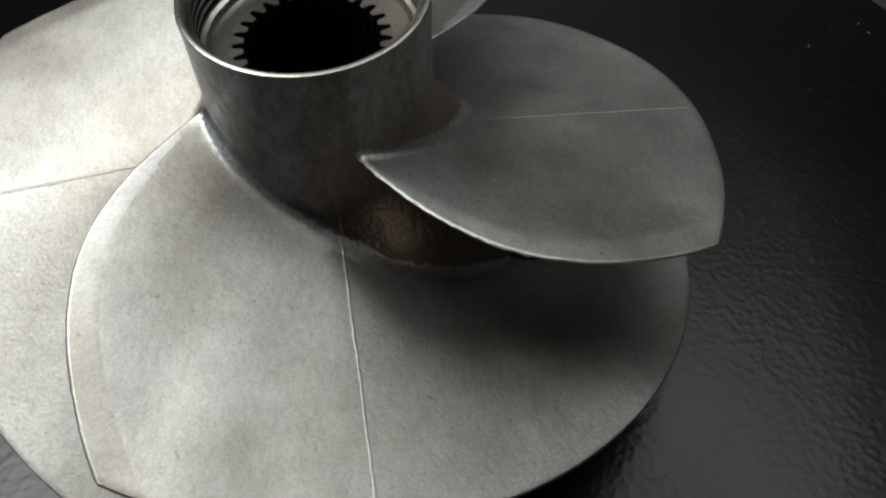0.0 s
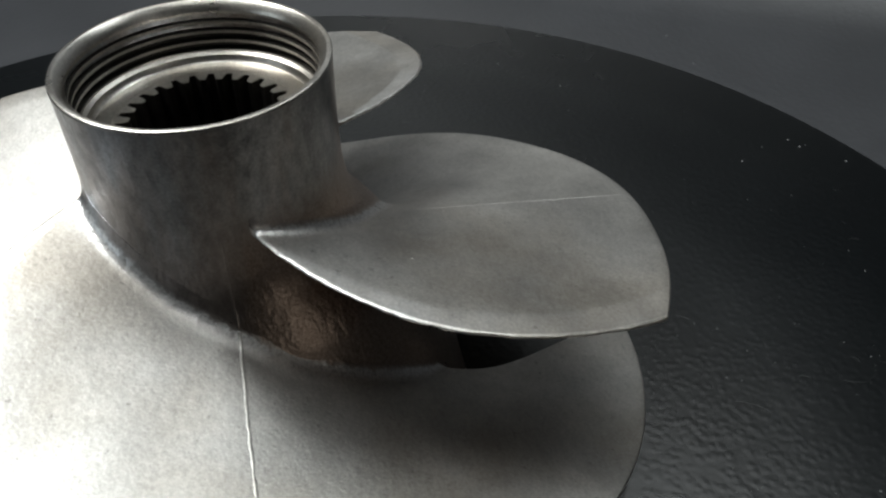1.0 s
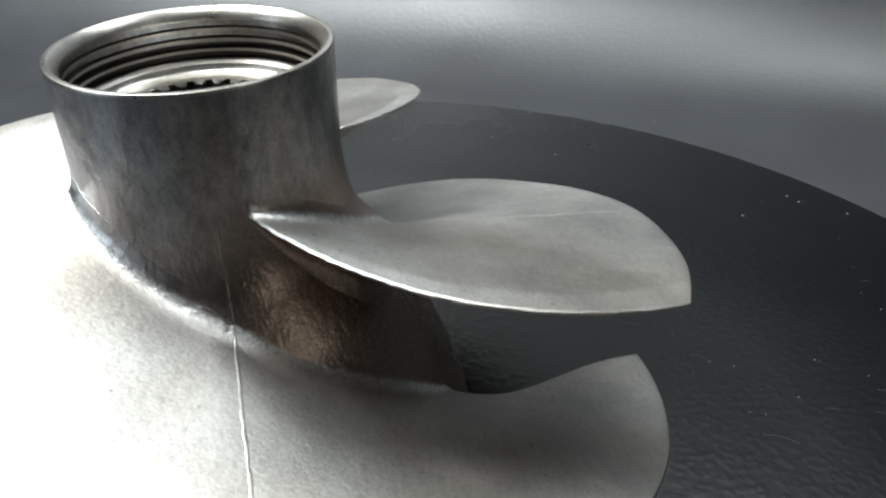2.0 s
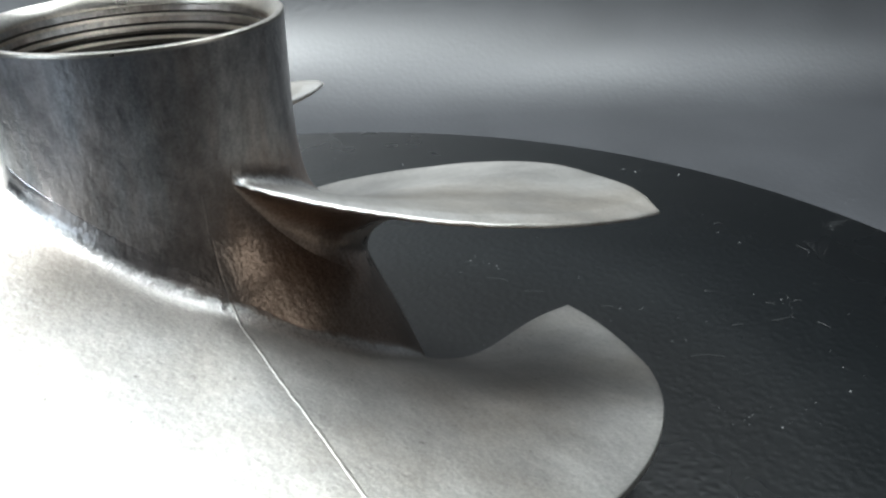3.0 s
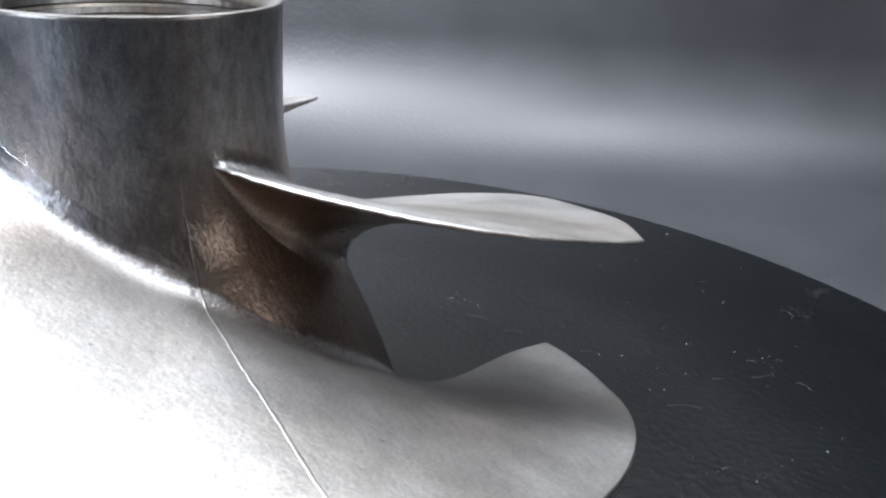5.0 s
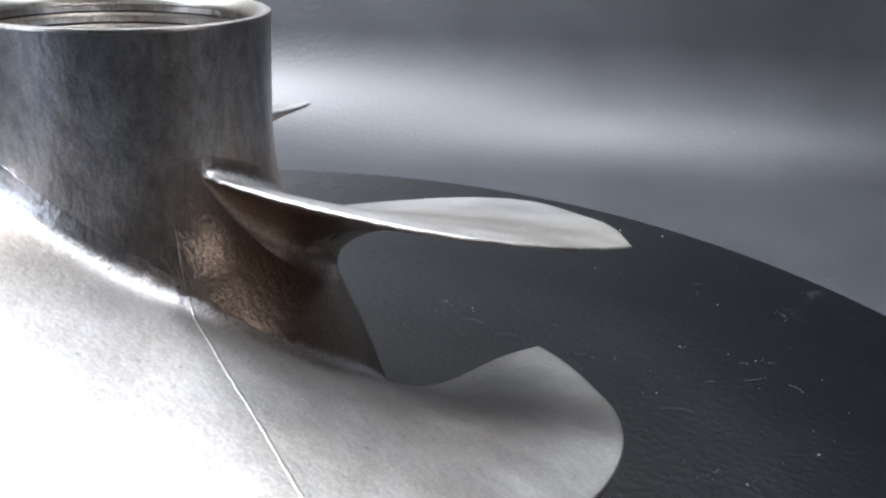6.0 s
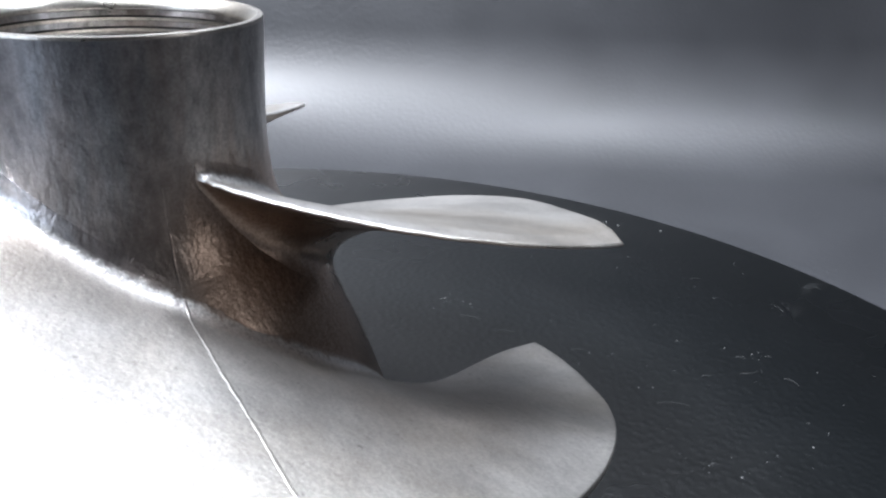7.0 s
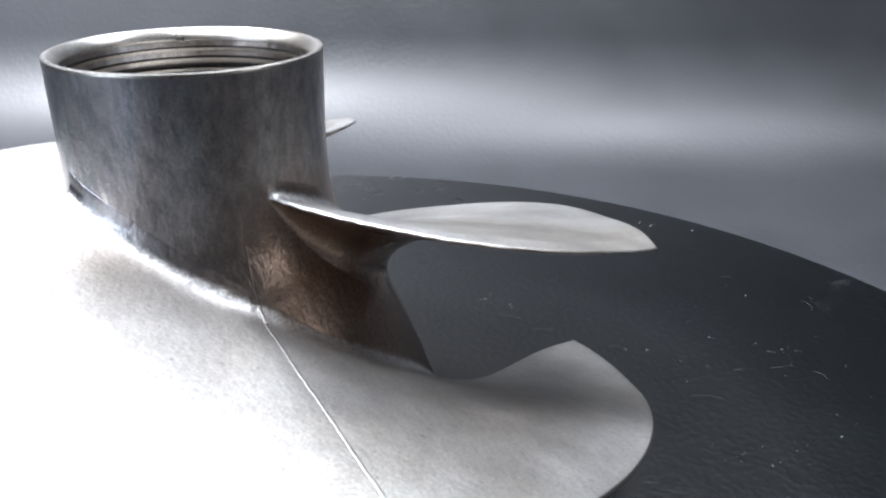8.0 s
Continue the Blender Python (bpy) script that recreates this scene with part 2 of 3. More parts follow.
FOLD, BEND, LEAN = 0.285, 0.078, 78
sweep = [(-0.9 + (0.9 + FOLD - 0.01) * i / 12, 0.0) for i in range(13)]
sweep += [(FOLD + BEND * math.sin(radians(LEAN) * i / 30), BEND * (1 - math.cos(radians(LEAN) * i / 30))) for i in range(31)]
sweep += [(sweep[-1][0] + 0.1 * k * math.cos(radians(LEAN)), sweep[-1][1] + 0.1 * k * math.sin(radians(LEAN))) for k in (0.9, 1.8, 2.7, 3.6, 4.5)]
build_sheet("backdrop", sweep, SWEEP_VINYL, "dark grey vinyl sheet sweeping up behind the turntable", "backdrop")

ROOM = ((-1.9, -1.6), (1.7, 2.0), (-0.78, 1.6))
(rx0, ry0), (rx1, ry1), (rz0, rz1) = ROOM
for wall_name, dims, mat, text, sort in (
    ("floor", (rx0, ry0, rz0 - 0.1, rx1, ry1, rz0), FLOOR_PAINT, "plain brown floor of the room", "floor"),
    ("ceiling", (rx0, ry0, rz1, rx1, ry1, rz1 + 0.1), CEILING_PAINT, "plain grey ceiling of the room", "ceiling"),
    ("wall_west", (rx0 - 0.1, ry0, rz0 - 0.1, rx0, ry1, rz1 + 0.1), WALL_PAINT, "plain grey painted wall", "wall"),
    ("wall_north", (rx0 - 0.1, ry1, rz0 - 0.1, rx1 + 0.1, ry1 + 0.1, rz1 + 0.1), WALL_PAINT, "plain grey painted wall", "wall"),
):
    tagged(mesh_object(wall_name, box(bmesh.new(), *dims), mat, smooth=False), text, sort, kind="structure")


def build_window_wall(wall_name, window_name, turn, origin, length, a0, a1, z0, z1):
    """A wall along its own x axis with one framed window opening from a0 to a1."""
    place = Matrix.Translation(origin) @ Matrix.Rotation(radians(turn), 4, "Z")
    bm = bmesh.new()
    box(bm, -0.1, -0.1, rz0 - 0.1, a0, 0, rz1 + 0.1)
    box(bm, a1, -0.1, rz0 - 0.1, length + 0.1, 0, rz1 + 0.1)
    box(bm, a0, -0.1, rz0 - 0.1, a1, 0, z0)
    box(bm, a0, -0.1, z1, a1, 0, rz1 + 0.1)
    wall = mesh_object(wall_name, bm, WALL_PAINT, smooth=False)
    wall.matrix_world = place
    tagged(wall, "plain grey painted wall with a window opening", "wall", kind="structure")
    win = tagged(new(window_name), "plain white window frame in the wall", "window", kind="structure")
    win.matrix_world = place
    for dims in ((a0, -0.08, z0, a0 + 0.04, -0.02, z1), (a1 - 0.04, -0.08, z0, a1, -0.02, z1),
                 (a0 + 0.04, -0.08, z0, a1 - 0.04, -0.02, z0 + 0.04), (a0 + 0.04, -0.08, z1 - 0.04, a1 - 0.04, -0.02, z1)):
        part("window_frame", box(bmesh.new(), *dims), CEILING_PAINT, win, smooth=False)


build_window_wall("wall_south", "window_1", 0, (rx0, ry0, 0), rx1 - rx0, 1.05, 1.85, 0.15, 0.95)
build_window_wall("wall_east", "window_2", 90, (rx1, ry0, 0), ry1 - ry0, 1.69, 2.19, 0.24, 1.20)


def build_table():
    root = new("work_table")
    tagged(root, "plain dark wooden work table under the backdrop sheet", "table")
    turn = Matrix.Rotation(radians(FACING - 90), 4, "Z")
    root.matrix_world = turn
    z1 = BASE_Z - 0.002
    part("tabletop", box(bmesh.new(), -0.85, -0.85, z1 - 0.03, 0.85, 0.62, z1), FLOOR_PAINT, root, smooth=False)
    for x in (-0.78, 0.78):
        for y in (-0.78, 0.55):
            part("leg", box(bmesh.new(), x - 0.03, y - 0.03, rz0, x + 0.03, y + 0.03, z1 - 0.03), FLOOR_PAINT, root, smooth=False)


build_table()

# ---- turntable ----
DISC_R = 0.200


def build_turntable():
    root = new("turntable")
    tagged(root, "round black turntable with grained vinyl top, dusty and scratched", "turntable")
    root.location = (-0.0014, -0.0032, 0)
    bm = revolve(bmesh.new(), [(0.0005, 0.0), (0.06, 0.0), (0.12, 0.0), (DISC_R - 0.0008, 0.0), (DISC_R, -0.0008), (DISC_R, -0.0112), (DISC_R - 0.0008, -0.012), (0.0005, -0.012)], 256)
    sharp_by_angle(part("platter", bm, DISC_VINYL, root, "black grained vinyl platter"), 50)
    bm = revolve(bmesh.new(), [(0.0005, -0.0122), (0.13, -0.0122), (0.135, -0.014), (0.14, BASE_Z + 0.002), (0.14, BASE_Z + 0.0004), (0.0005, BASE_Z + 0.0004)], 96)
    sharp_by_angle(part("base", bm, DISC_VINYL, root, "black plastic base"), 40)
    return root


build_turntable()

# ---- impeller ----
RIM_Z, TIP_R = 86.9, 81.3  # millimetres here, scaled when the mesh is made
HUB_Z = [0, 15, 24.7, 30, 36, 40, 45, 50, 54, 58, 63, 70, 87]
HUB_R = [46.0, 43.0, 39.8, 37.9, 35.3, 33.6, 31.6, 28.3, 25.4, 23.6, 22.6, 22.2, 22.5]
EDGE_AZ = [-30, 10, 32, 42, 51, 64, 79, 90, 107, 120, 130, 148, 165]
EDGE_H = [73.5, 60.5, 52.6, 50.3, 47.6, 44.2, 38.8, 34.4, 27.9, 22.1, 17.7, 12.6, 8.0]
ROOT_AZ = [-30, -14, 10, 40, 63, 90, 126, 150, 165]
ROOT_H = [69.5, 67.0, 62.5, 55.4, 50.1, 40.0, 24.5, 15.0, 9.0]
LEAD_R = [20, 23, 32, 41, 47, 52.5, 60, 65.5, 71.6, 77, 81.7]
LEAD_AZ = [-15.5, -13.5, -6.7, -1.3, 2.5, 6.2, 12.4, 17.4, 23.1, 27.9, 32.1]
TRAIL_R = [30, 44, 55, 67, 74, 81.7]
TRAIL_AZ = [118, 129.0, 137.5, 144.8, 147.4, 148.6]
SEAM_AZ = 63.4


def hub_radius(z):
    return curve_at(z, HUB_Z, HUB_R)


def blade_height(az, r):
    root, edge = curve_at(az, ROOT_AZ, ROOT_H), curve_at(az, EDGE_AZ, EDGE_H)
    u = (r - 25) / (TIP_R - 25)
    return root + (edge - root) * u


def bevel_end(x, size):
    """Drop of a rounded edge x from its end."""
    k = max(0.0, 1 - x / size)
    return 1 - math.sqrt(max(0.0, 1 - k * k))


SMALL_FILLET, WIDE_FILLET = 3.1, 4.6  # before and behind the casting seam
UNDER_FILLET = 10.0
ROUND = [i / 11 for i in range(12)]
REACH = [i / 46 for i in range(1, 46)]


def share_az(r, v):
    return curve_at(r, LEAD_R, LEAD_AZ) * (1 - v) + curve_at(r, TRAIL_R, TRAIL_AZ) * v


def blade_section(v, top):
    """Points from the hub out to the tip, at the share v of the way from the leading to the trailing edge."""
    def chord(r):
        return radians(curve_at(r, TRAIL_R, TRAIL_AZ) - curve_at(r, LEAD_R, LEAD_AZ)) * r

    def thickness(r, rc):
        full = 1.3 + 3.0 * (1 - min(1.0, (r - rc) / 40.0)) ** 1.3
        return 0.9 + (full - 0.9) * min(1.0, v * chord(r) / 9.0, (1 - v) * chord(r) / 7.0)

    def height(r, rc):
        # the trailing side is hollowed between the hub and the tip
        k = max(0.0, (v - 0.7) / 0.3)
        hollow = 1.6 * k * k * (3 - 2 * k) * math.exp(-((r - 51) / 9.0) ** 2)
        return blade_height(share_az(r, v), r) - hollow - (0 if top else thickness(r, rc))

    rc = 26.0
    for _ in range(14):
        rc = 0.5 * rc + 0.5 * hub_radius(height(rc, rc))
    zc = height(rc, rc)
    ease = min(1.0, v * chord(rc) / 12.0, (1 - v) * chord(rc) / 8.0)
    behind = min(1.0, max(0.0, (share_az(rc, v) - SEAM_AZ + 2) / 12.0))
    full = SMALL_FILLET + (WIDE_FILLET - SMALL_FILLET) * behind * behind * (3 - 2 * behind)
    out = 2.2 + (full - 2.2) * ease
    size, way = 1.2 * out, 1
    if not top:
        size, out, way = 0.4 + UNDER_FILLET * ease, 0.4 + 19.0 * ease, -1
    start = Vector((hub_radius(zc + way * size), zc + way * size))
    corner = Vector((rc, zc))
    end = Vector((rc + out, height(rc + out, rc)))
    # the skin runs on under the hub's face, so that no step shows where it starts
    above = start.y + way * 0.9
    path = [(hub_radius(above) - 1.6, above, 0.0), (hub_radius(above) - 0.15, above, 0.0)]
    for t in ROUND:
        p = start * (1 - t) ** 2 + corner * 2 * t * (1 - t) + end * t * t
        path.append((p.x, p.y, 0.0))
    last = TIP_R - 0.3
    for t in REACH + [1.0]:
        r = end.x + (last - end.x) * t
        path.append((r, height(r, rc), min(1.0, (r - end.x) / 4.0)))
    for r in (TIP_R - 0.15, TIP_R - 0.05, TIP_R):
        path.append((r, height(r, rc), 1.0))
    line = []
    for r, z, nose in path:
        x_lead, x_trail = v * chord(r), (1 - v) * chord(r)
        thick = thickness(r, rc)
        # ground band behind the leading edge, wider towards the tip
        band = 2.0 + 6.0 * min(1.0, max(0.0, r - 30) / 40.0)
        z -= 0.085 * max(0.0, band - x_lead) * nose * (1 if top else 0.6)
        z -= way * 0.45 * thick * max(bevel_end(x_lead, 0.8),  bevel_end(x_trail, 0.6), bevel_end(TIP_R - r, 0.25))
        # worn, slightly ragged leading edge
        rag = 0.25 * noise.noise(Vector((r * 0.55, 3.1, 0.7))) + 0.22 * noise.noise(Vector((r * 1.7, 9.1, 0.2))) + 0.14 * noise.noise(Vector((r * 3.7, 2.1, 5.2)))
        a = radians(share_az(r, v)) + rag / r * max(0.0, 1 - x_lead / 1.5)
        line.append(Vector((r * math.cos(a), r * math.sin(a), z)) * 0.001)
    return line


def blade_mesh():
    vs = [0, 0.0006, 0.0013, 0.0024, 0.0042, 0.0068, 0.0105, 0.016, 0.024, 0.034, 0.045]
    vs += [0.045 + 0.91 * i / 90 for i in range(1, 91)]
    vs += [0.970, 0.980, 0.988, 0.994, 0.998, 1.0]
    bm = bmesh.new()
    finish = bm.verts.layers.float.new("finish")
    sides = []
    for top in (True, False):
        grid = []
        for v in vs:
            line = blade_section(v, top)
            grid.append([bm.verts.new(p) for p in line])
        sides.append(grid)
    up, low = sides
    n, m = len(vs), len(up[0])
    for v, line in zip(vs, up):
        reach = 7.0 + 7.0 * max(0.0, 1 - v / 0.3)
        for j, vert in enumerate(line):
            t = min(1.0, max(0.0, (j - 4) / reach))
            vert[finish] = t * t * (3 - 2 * t)
    for i in range(n - 1):
        for j in range(m - 1):
            bm.faces.new((up[i][j], up[i][j + 1], up[i + 1][j + 1], up[i + 1][j]))
            bm.faces.new((low[i][j], low[i + 1][j], low[i + 1][j + 1], low[i][j + 1]))
    for face in bm.faces:
        face.material_index = 0
    bright = [bm.faces.new((up[i][-1], low[i][-1], low[i + 1][-1], up[i + 1][-1])) for i in range(n - 1)]
    for i in range(5):
        for j in range(13, m - 1):
            bright += [f for f in up[i][j].link_faces if up[i + 1][j + 1] in f.verts]
    for i in range(5, 30):
        for j in range(16, m - 1):
            p = up[i][j].co * 1000
            r = math.hypot(p.x, p.y)
            x_lead = vs[i] * radians(curve_at(r, TRAIL_R, TRAIL_AZ) - curve_at(r, LEAD_R, LEAD_AZ)) * r
            if x_lead < 2.0 + 6.0 * min(1.0, max(0.0, r - 30) / 40.0):
                for f in up[i][j].link_faces:
                    if up[i + 1][j + 1] in f.verts:
                        f.material_index = 2
    for face in bright:
        face.material_index = 1
    for i in range(n - 1):
        bm.faces.new((up[i][0], up[i + 1][0], low[i + 1][0], low[i][0]))
    for j in range(m - 1):
        bm.faces.new((up[0][j], low[0][j], low[0][j + 1], up[0][j + 1]))
        bm.faces.new((up[-1][j], up[-1][j + 1], low[-1][j + 1], low[-1][j]))
    bmesh.ops.recalc_face_normals(bm, faces=bm.faces)
    return bm


def skin_height(az, r):
    """Height of the finished upper skin, fillet included."""
    lead, trail = curve_at(r, LEAD_R, LEAD_AZ), curve_at(r, TRAIL_R, TRAIL_AZ)
    line = blade_section((az - lead) / (trail - lead), True)[2:]
    reach = [1000 * math.hypot(p.x, p.y) for p in line]
    for k in range(len(line) - 1):
        if reach[k] <= r <= reach[k + 1]:
            t = (r - reach[k]) / max(1e-6, reach[k + 1] - reach[k])
            return 1000 * (line[k].z * (1 - t) + line[k + 1].z * t)
    return 1000 * line[0].z if r < reach[0] else 1000 * line[-1].z


def seam_mesh(width=0.5, height=0.03):
    """The raised casting seam that runs out along a blade."""
    bm = bmesh.new()
    rows = []
    finish = bm.verts.layers.float.new("finish")
    first = 27.6
    for i in range(80):
        r = first + (79.5 - first) * (i / 79) ** 1.3
        fade = min(1.0, (79.5 - r) / 12.0 + 0.1, (r - first) / 1.5 + 0.3)
        wob = 0.16 * noise.noise(Vector((r * 0.3, 0.4, 2.2))) + 0.05 * noise.noise(Vector((r * 1.4, 1.4, 0.2)))
        wide = width * (1.0 + 0.35 * noise.noise(Vector((r * 0.5, 7.4, 1.2))))
        z = skin_height(SEAM_AZ, r)
        slope = (skin_height(SEAM_AZ + 1.5, r) - skin_height(SEAM_AZ - 1.5, r)) / (radians(3.0) * r)
        row = []
        for off, h in ((-wide, -0.25), (-wide * 0.5, height * 0.8 * fade), (0, height * fade), (wide * 0.5, height * 0.8 * fade), (wide, -0.25)):
            a = radians(SEAM_AZ) + (off + wob) / r
            row.append(bm.verts.new(Vector((r * math.cos(a), r * math.sin(a), z + slope * (off + wob) + h)) * 0.001))
        rows.append(row)
    for a, b in zip(rows, rows[1:]):
        for j in range(4):
            bm.faces.new((a[j], b[j], b[j + 1], a[j + 1]))
    for vert in bm.verts:
        vert[finish] = 1.0
    bmesh.ops.recalc_face_normals(bm, faces=bm.faces)
    return bm


def hub_mesh():
    outer = [(hub_radius(z), z) for z in [0.0, 3, 6, 10, 15, 20] + [22 + 1.0 * i for i in range(64)]]
    profile = outer + [(22.52, 86.5), (21.9, 86.5)]
    profile += [(20.9, 84.0), (21.6, 76.0), (20.0, 20.0), (30.0, 12.0), (36.0, 0.0)]
    bm = revolve(bmesh.new(), [(r * 0.001, z * 0.001) for r, z in profile], 160)
    return bm


def bore_mesh():
    """The chamfered, threaded mouth of the hub down to the shelf over the spline."""
    profile = [(22.53, 86.5), (22.53, 86.8), (22.42, 87.0), (22.2, 87.1), (21.7, 87.1), (21.4, 86.9), (20.3, 85.5)]
    z = 85.2
    for _ in range(4):
        profile += [(20.2, z), (20.2, z - 0.30), (21.2, z - 0.55), (21.2, z - 1.40), (20.2, z - 1.65)]
        z -= 1.9
    profile += [(20.1, 77.6), (19.3, 77.2), (18.9, 76.3), (18.5, 76.0), (15.4, 75.98), (15.4, 75.0), (21.5, 75.0), (22.0, 86.4)]
    bm = revolve(bmesh.new(), [(r * 0.001, z * 0.001) for r, z in profile], 160)
    # groove faces take the dark steel, which puts their shade into the colour
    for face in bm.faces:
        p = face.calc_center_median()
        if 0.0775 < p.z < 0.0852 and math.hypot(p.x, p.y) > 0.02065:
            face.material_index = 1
    return bm


def spline_mesh(teeth=27):
    """The toothed ring inside the bore."""
    bm = bmesh.new()
    outline = []
    for i in range(teeth):
        a = 2 * math.pi * i / teeth
        w = 2 * math.pi / teeth
        for k, r in ((0.0, 14.8), (0.22, 14.8), (0.36, 13.0), (0.40, 12.7), (0.72, 12.7), (0.80, 13.0), (0.94, 14.8)):
            outline.append((a + w * k, r))
    rings = []
    for r_of, z in ((lambda r: 15.45, 75.9), (lambda r: r + 0.12, 75.9), (lambda r: r, 75.75), (lambda r: r, 40.0), (lambda r: 15.45, 40.0)):
        rings.append([bm.verts.new((r_of(r) * math.cos(a) * 0.001, r_of(r) * math.sin(a) * 0.001, z * 0.001)) for a, r in outline])
    for k, (low, high) in enumerate(zip(rings, rings[1:])):
        for i in range(len(outline)):
            j = (i + 1) % len(outline)
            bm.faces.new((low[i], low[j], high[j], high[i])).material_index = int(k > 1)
    bmesh.ops.recalc_face_normals(bm, faces=bm.faces)
    return bm


def hub_seam_mesh():
    """The casting line down the hub between two blades."""
    bm = bmesh.new()
    rows = []
    for i in range(24):
        z = 50.5 + 15.5 * i / 23
        a = -26.6 + 0.15 * math.sin(i * 0.7)
        rows.append([])
        for off, h in ((-0.35, -0.1), (-0.14, 0.07), (0.10, 0.07), (0.35, -0.1)):
            r = hub_radius(z) + h
            b = radians(a) + off / r
            rows[-1].append(bm.verts.new((r * math.cos(b) * 0.001, r * math.sin(b) * 0.001, z * 0.001)))
    for p, q in zip(rows, rows[1:]):
        for j in range(3):
            bm.faces.new((p[j], p[j + 1], q[j + 1], q[j]))
    bmesh.ops.recalc_face_normals(bm, faces=bm.faces)
    return bm


def build_impeller():
    root = new("impeller")
    tagged(root, "cast stainless steel impeller with four swept blades, on turntable", "impeller")
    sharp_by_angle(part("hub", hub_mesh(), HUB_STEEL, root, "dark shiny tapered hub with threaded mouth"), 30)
    mouth = part("threaded_mouth", bore_mesh(), BORE_STEEL, root, "bright machined thread and shelf")
    mouth.data.materials.append(DIRT_SHADE_STEEL)
    sharp_by_angle(mouth, 30)
    ring = part("spline_ring", spline_mesh(), BORE_STEEL, root, "toothed spline with dark dirty flanks")
    ring.data.materials.append(DIRT_SHADE_STEEL)
    sharp_by_angle(ring, 30)
    part("casting_seam", hub_seam_mesh(), HUB_STEEL, root, "fine casting line on the hub")
    blade = part("blade", blade_mesh(), STEEL, root, "matt silver grained blade")
    blade.data.materials.append(EDGE_STEEL)
    blade.data.materials.append(GROUND_STEEL)
    sharp_by_angle(blade, 40)
    seam = part("casting_seam", seam_mesh(), STEEL, blade, "thin bright casting seam")
    for k in (1, 2, 3):
        turn = Matrix.Rotation(radians(90 * k), 4, "Z")
        more = new("blade", blade.data)
        more.parent = root
        # the blades are hand-finished and not quite alike
        if k == 1:
            turn = Matrix.Rotation(radians(91.6), 4, "Z") @ Matrix.Translation((0, 0, 0.0006))
        if k == 2:
            turn = turn @ Matrix.Diagonal((1.025, 1.025, 1, 1))
        if k == 3:
            lean = Matrix.Rotation(radians(0.6), 4, Vector((0.53, 0.848, 0)))
            turn = Matrix.Translation((0, 0, 0.053)) @ lean @ Matrix.Translation((0, 0, -0.053)) @ turn @ Matrix.Diagonal((1.005, 1.005, 1, 1))
        more.matrix_basis = turn
        tagged(more, "matt silver grained blade")
        line = new("casting_seam", seam.data)
        line.parent = more
        tagged(line, "thin bright casting seam")
    return blade


raised_blade = build_impeller()


# ---- dust on the turntable and backdrop ----
DUST = plain_paint("pale_dust", (0.10, 0.105, 0.105))
LINT = plain_paint("grey_lint", (0.032, 0.034, 0.035))


def speck(bm, x, y, z, size):
    """One irregular crumb of dust."""
    ring = []
    n = 6
    for i in range(n):
        a = 2 * math.pi * i / n
        k = size * random.uniform(0.6, 1.2)
        ring.append(bm.verts.new((x + k * math.cos(a), y + k * math.sin(a), z)))
    tip = bm.verts.new((x + size * random.uniform(-0.3, 0.3), y + size * random.uniform(-0.3, 0.3), z + size * 0.8))
    for i in range(n):
        bm.faces.new((ring[i], ring[(i + 1) % n], tip))


def hair(bm, x, y, z, length, turn, bend, width=0.00006, rise=None):
    """One thin, slightly curved fibre lying flat, or along a surface that rises."""
    rows = []
    a = radians(turn)
    px, py = x, y
    n = 12
    for i in range(n + 1):
        nx, ny = -math.sin(a), math.cos(a)
        lift = z + 0.0002 + (rise(px, py) if rise else 0.0003 * math.sin(math.pi * i / n))
        rows.append([bm.verts.new((px + nx * width * s, py + ny * width * s, lift + (0 if s else 2 * width))) for s in (-1, 0, 1)])
        px += math.cos(a) * length / n
        py += math.sin(a) * length / n
        a += radians(bend) / n
    for p, q in zip(rows, rows[1:]):
        for j in range(2):
            bm.faces.new((p[j], q[j], q[j + 1], p[j + 1]))


def on_blade(x, y):
    """Height of the raised blade's skin over a point of the plan, in millimetres."""
    return skin_height(math.degrees(math.atan2(y, x)), math.hypot(x, y))


def build_scratches(blade):
    """Nicks and curved scratches that show bright on the blade over the turntable."""
    for x, y, length, turn, bend in ((25.8, 26.4, 2.4, 35, 10), (48.2, 30.5, 3.4, -5, -85), (38.5, 29.6, 1.6, 60, 40), (34.6, 16.2, 1.0, 20, 0), (52.0, 21.5, 2.2, 75, 20), (46.0, 40.0, 1.8, 15, -30)):
        bm = bmesh.new()
        hair(bm, x * 0.001, y * 0.001, on_blade(x, y) * 0.001 - 0.00022, length * 0.001, turn, bend, 0.00005, lambda px, py: (on_blade(px * 1000, py * 1000) - on_blade(x, y)) * 0.001 - 0.0001)
        part("scratch", bm, EDGE_STEEL, blade)
    for x, y, size in ((20.4, 35.4, 0.17), (35.9, 15.5, 0.17), (41.5, 27.0, 0.10), (44.0, 22.5, 0.12), (30.0, 24.0, 0.10), (17.0, 67.6, 0.12), (55.5, 33.0, 0.10), (38.0, 45.0, 0.10)):
        bm = bmesh.new()
        speck(bm, x * 0.001, y * 0.001, on_blade(x, y) * 0.001 - 0.00001, size * 0.001)
        part("nick", bm, EDGE_STEEL, blade)


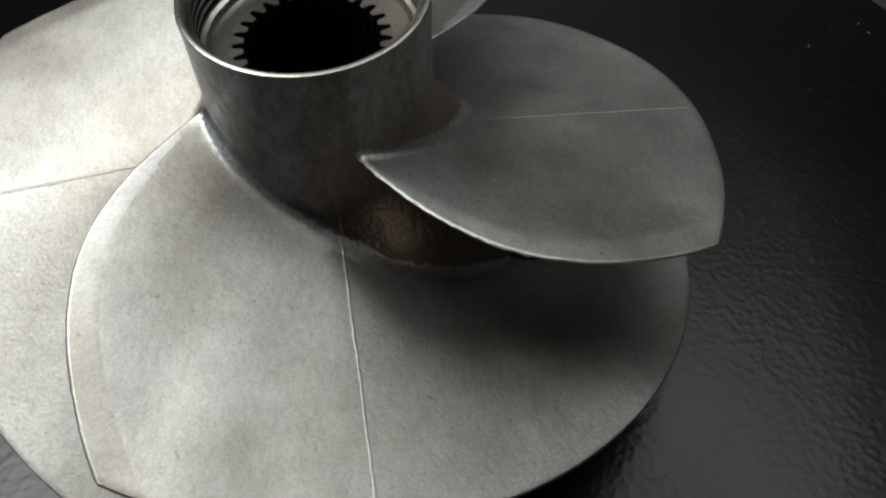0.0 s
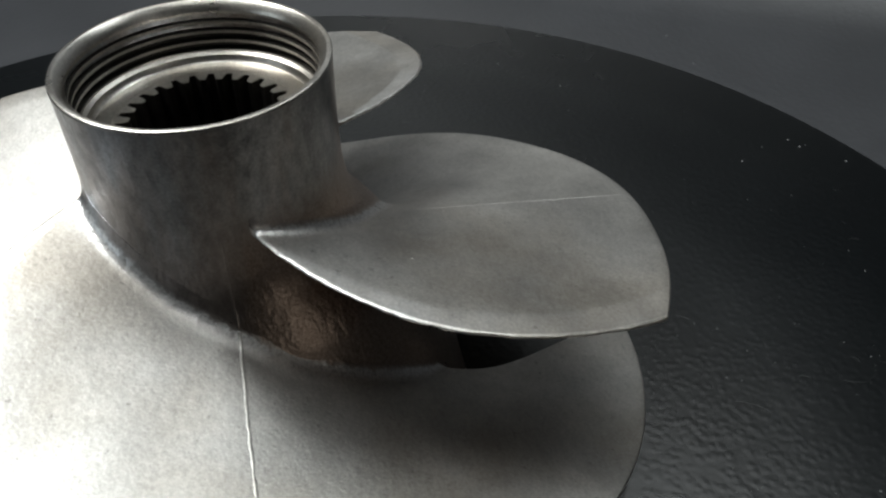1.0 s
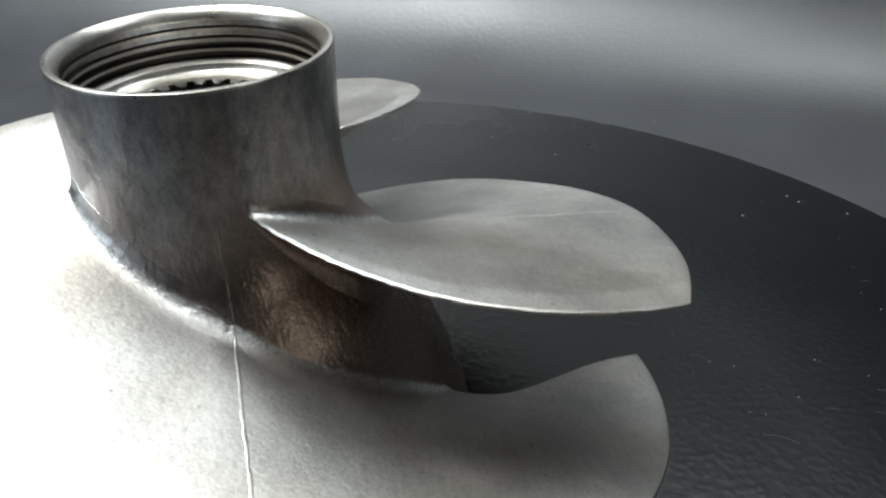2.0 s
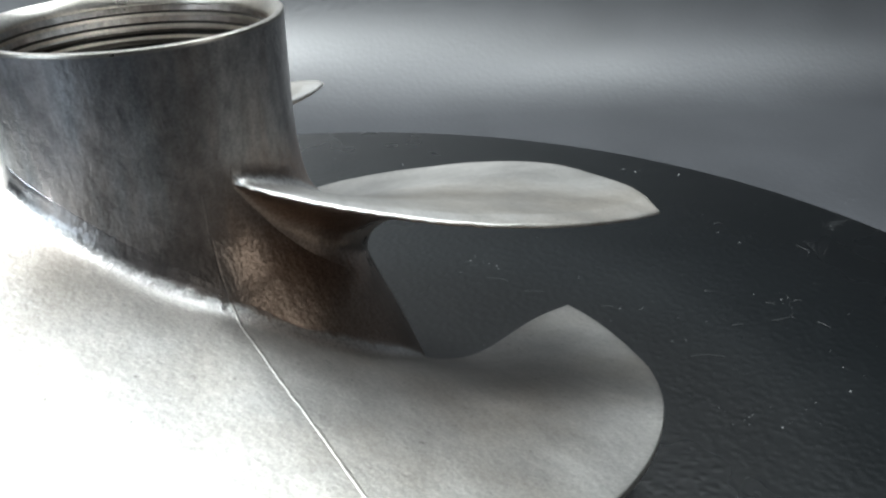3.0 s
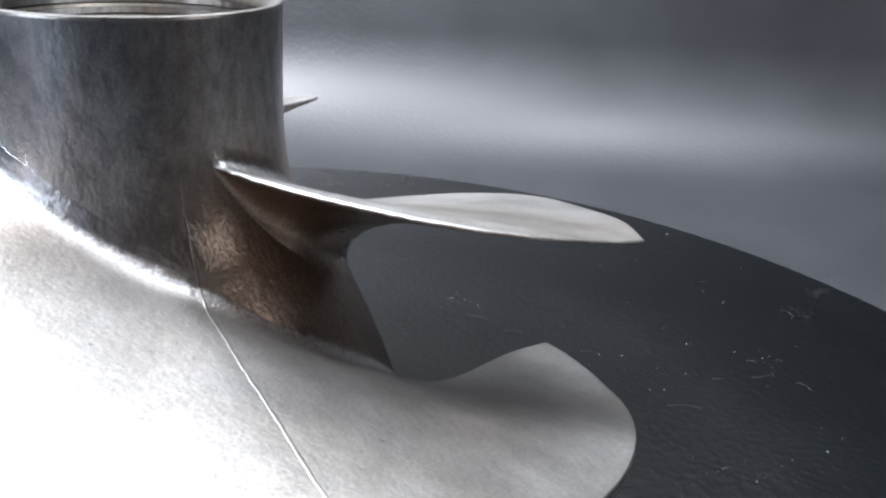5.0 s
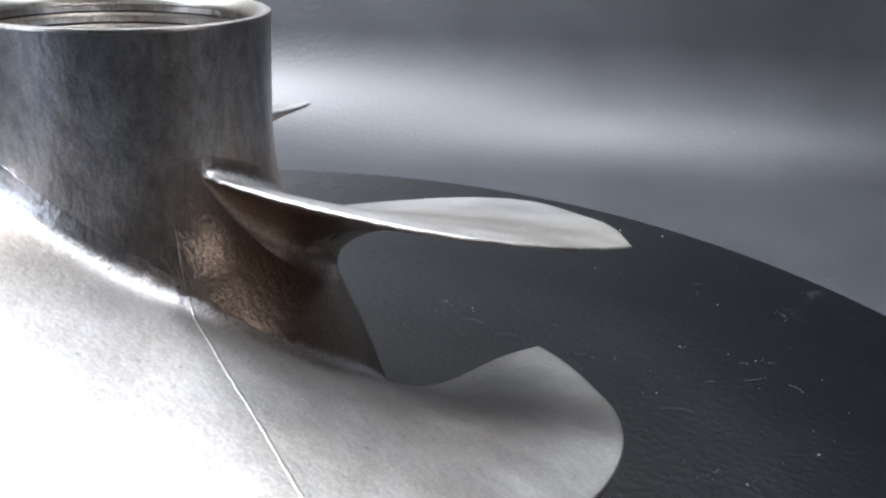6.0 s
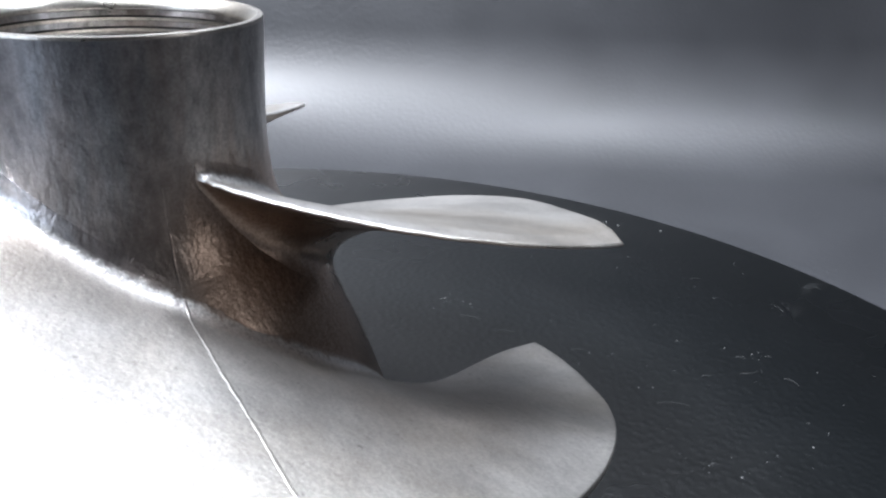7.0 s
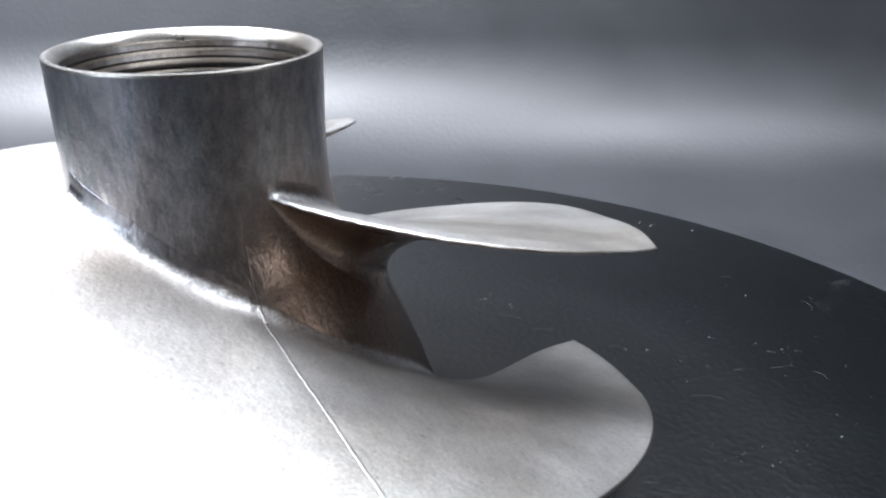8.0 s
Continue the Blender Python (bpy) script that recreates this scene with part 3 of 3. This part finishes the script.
def build_dust():
    rng = random.Random(11)
    bm = bmesh.new()
    # crumbs that stand out, then a random scatter
    for x, y, size in ((20.1, 181.7, 0.5), (15.5, 182.5, 0.45), (33.9, 185.6, 0.4), (46.9, 93.6, 0.3), (-82.0, 147, 0.45), (91.6, 64.5, 0.4), (51.7, 96.2, 0.3),
                       (64.2, 143.3, 0.3), (62.8, 85.0, 0.25), (65.5, 86.9, 0.28), (85.0, 64.7, 0.25), (101.6, 83.4, 0.3), (82.7, 60.9, 0.2), (81.1, 116.2, 0.3), (31.5, 103.7, 0.18),
                       (13.1, 161.4, 0.5), (12.4, 173.1, 0.3), (-55.8, 152.4, 0.45), (96, 76, 0.2), (88, 70, 0.18), (99, 92, 0.2)):
        speck(bm, x * 0.001, y * 0.001, 0, size * 0.001)
    for _ in range(14):
        speck(bm, 0.0035 + rng.gauss(0, 0.002), 0.0985 + rng.gauss(0, 0.0016), 0, rng.uniform(0.0001, 0.0003))
    for cx, cy in ((13.0, 162.0), (-56.0, 152.5), (85.0, 64.0), (81.0, 115.0), (93.0, 68.0)):
        for _ in range(6):
            speck(bm, cx * 0.001 + rng.gauss(0, 0.002), cy * 0.001 + rng.gauss(0, 0.002), 0, rng.uniform(0.00008, 0.0002))
    for _ in range(420):
        r, a = 0.195 * math.sqrt(rng.random()), rng.uniform(-math.pi, math.pi)
        if r > 0.06:
            speck(bm, r * math.cos(a), r * math.sin(a), 0, rng.choice((0.00007, 0.00009, 0.00012, 0.00016, 0.00022)))
    tagged(mesh_object("dust", bm, DUST), "pale dust specks scattered over black turntable top", "dust", kind="stuff")
    bm = bmesh.new()
    for x, y, length, turn, bend in ((81, 104.5, 5.5, 20, 60), (90.5, 108.5, 4, -10, -30), (68.5, 80.5, 7.5, 38, -25), (78, 112.2, 2.2, 10, 0), (73.5, 98, 2.5, 30, 10), (-1.5, 76.5, 3, 65, 20),
                                     (-1.0, 79.0, 2.2, 110, -20), (42.5, 92, 3, 25, 8), (84, 116.5, 1.8, 20, 0), (0.5, 97.0, 3, 40, 80), (2.0, 100.0, 2.5, 100, 60), (22, 90, 5, 20, 12), (10, 92, 6, 15, -8)):
        hair(bm, x * 0.001, y * 0.001, 0, length * 0.001, turn, bend, 0.00005)
    # two flattened wisps of fluff
    for cx, cy, way in ((84.8, 165.5, 60), (82.6, 147.5, 100)):
        for _ in range(11):
            hair(bm, cx * 0.001 + rng.gauss(0, 0.0016), cy * 0.001 + rng.gauss(0, 0.0024), 0, rng.uniform(0.002, 0.005), way + rng.gauss(0, 28), rng.uniform(-50, 50), 0.00003)
    for _ in range(24):
        r, a = rng.uniform(0.09, 0.19), rng.uniform(-math.pi, math.pi)
        hair(bm, r * math.cos(a), r * math.sin(a), 0, rng.uniform(0.002, 0.006), rng.uniform(0, 360), rng.uniform(-70, 70), 0.00004)
    tagged(mesh_object("lint", bm, LINT), "fine pale lint fibres lying on black turntable", "lint", kind="stuff")
    bm = bmesh.new()
    for _ in range(90):
        p = AHEAD * rng.uniform(0.05, FOLD) + ASIDE * rng.uniform(-0.3, 0.45)
        if p.length > 0.205:
            speck(bm, p.x, p.y, BASE_Z, rng.choice((0.0002, 0.0003, 0.0004, 0.0006)))
    tagged(mesh_object("dust", bm, DUST), "pale dust specks on the dark backdrop sheet", "dust", kind="stuff")


build_dust()
build_scratches(raised_blade)
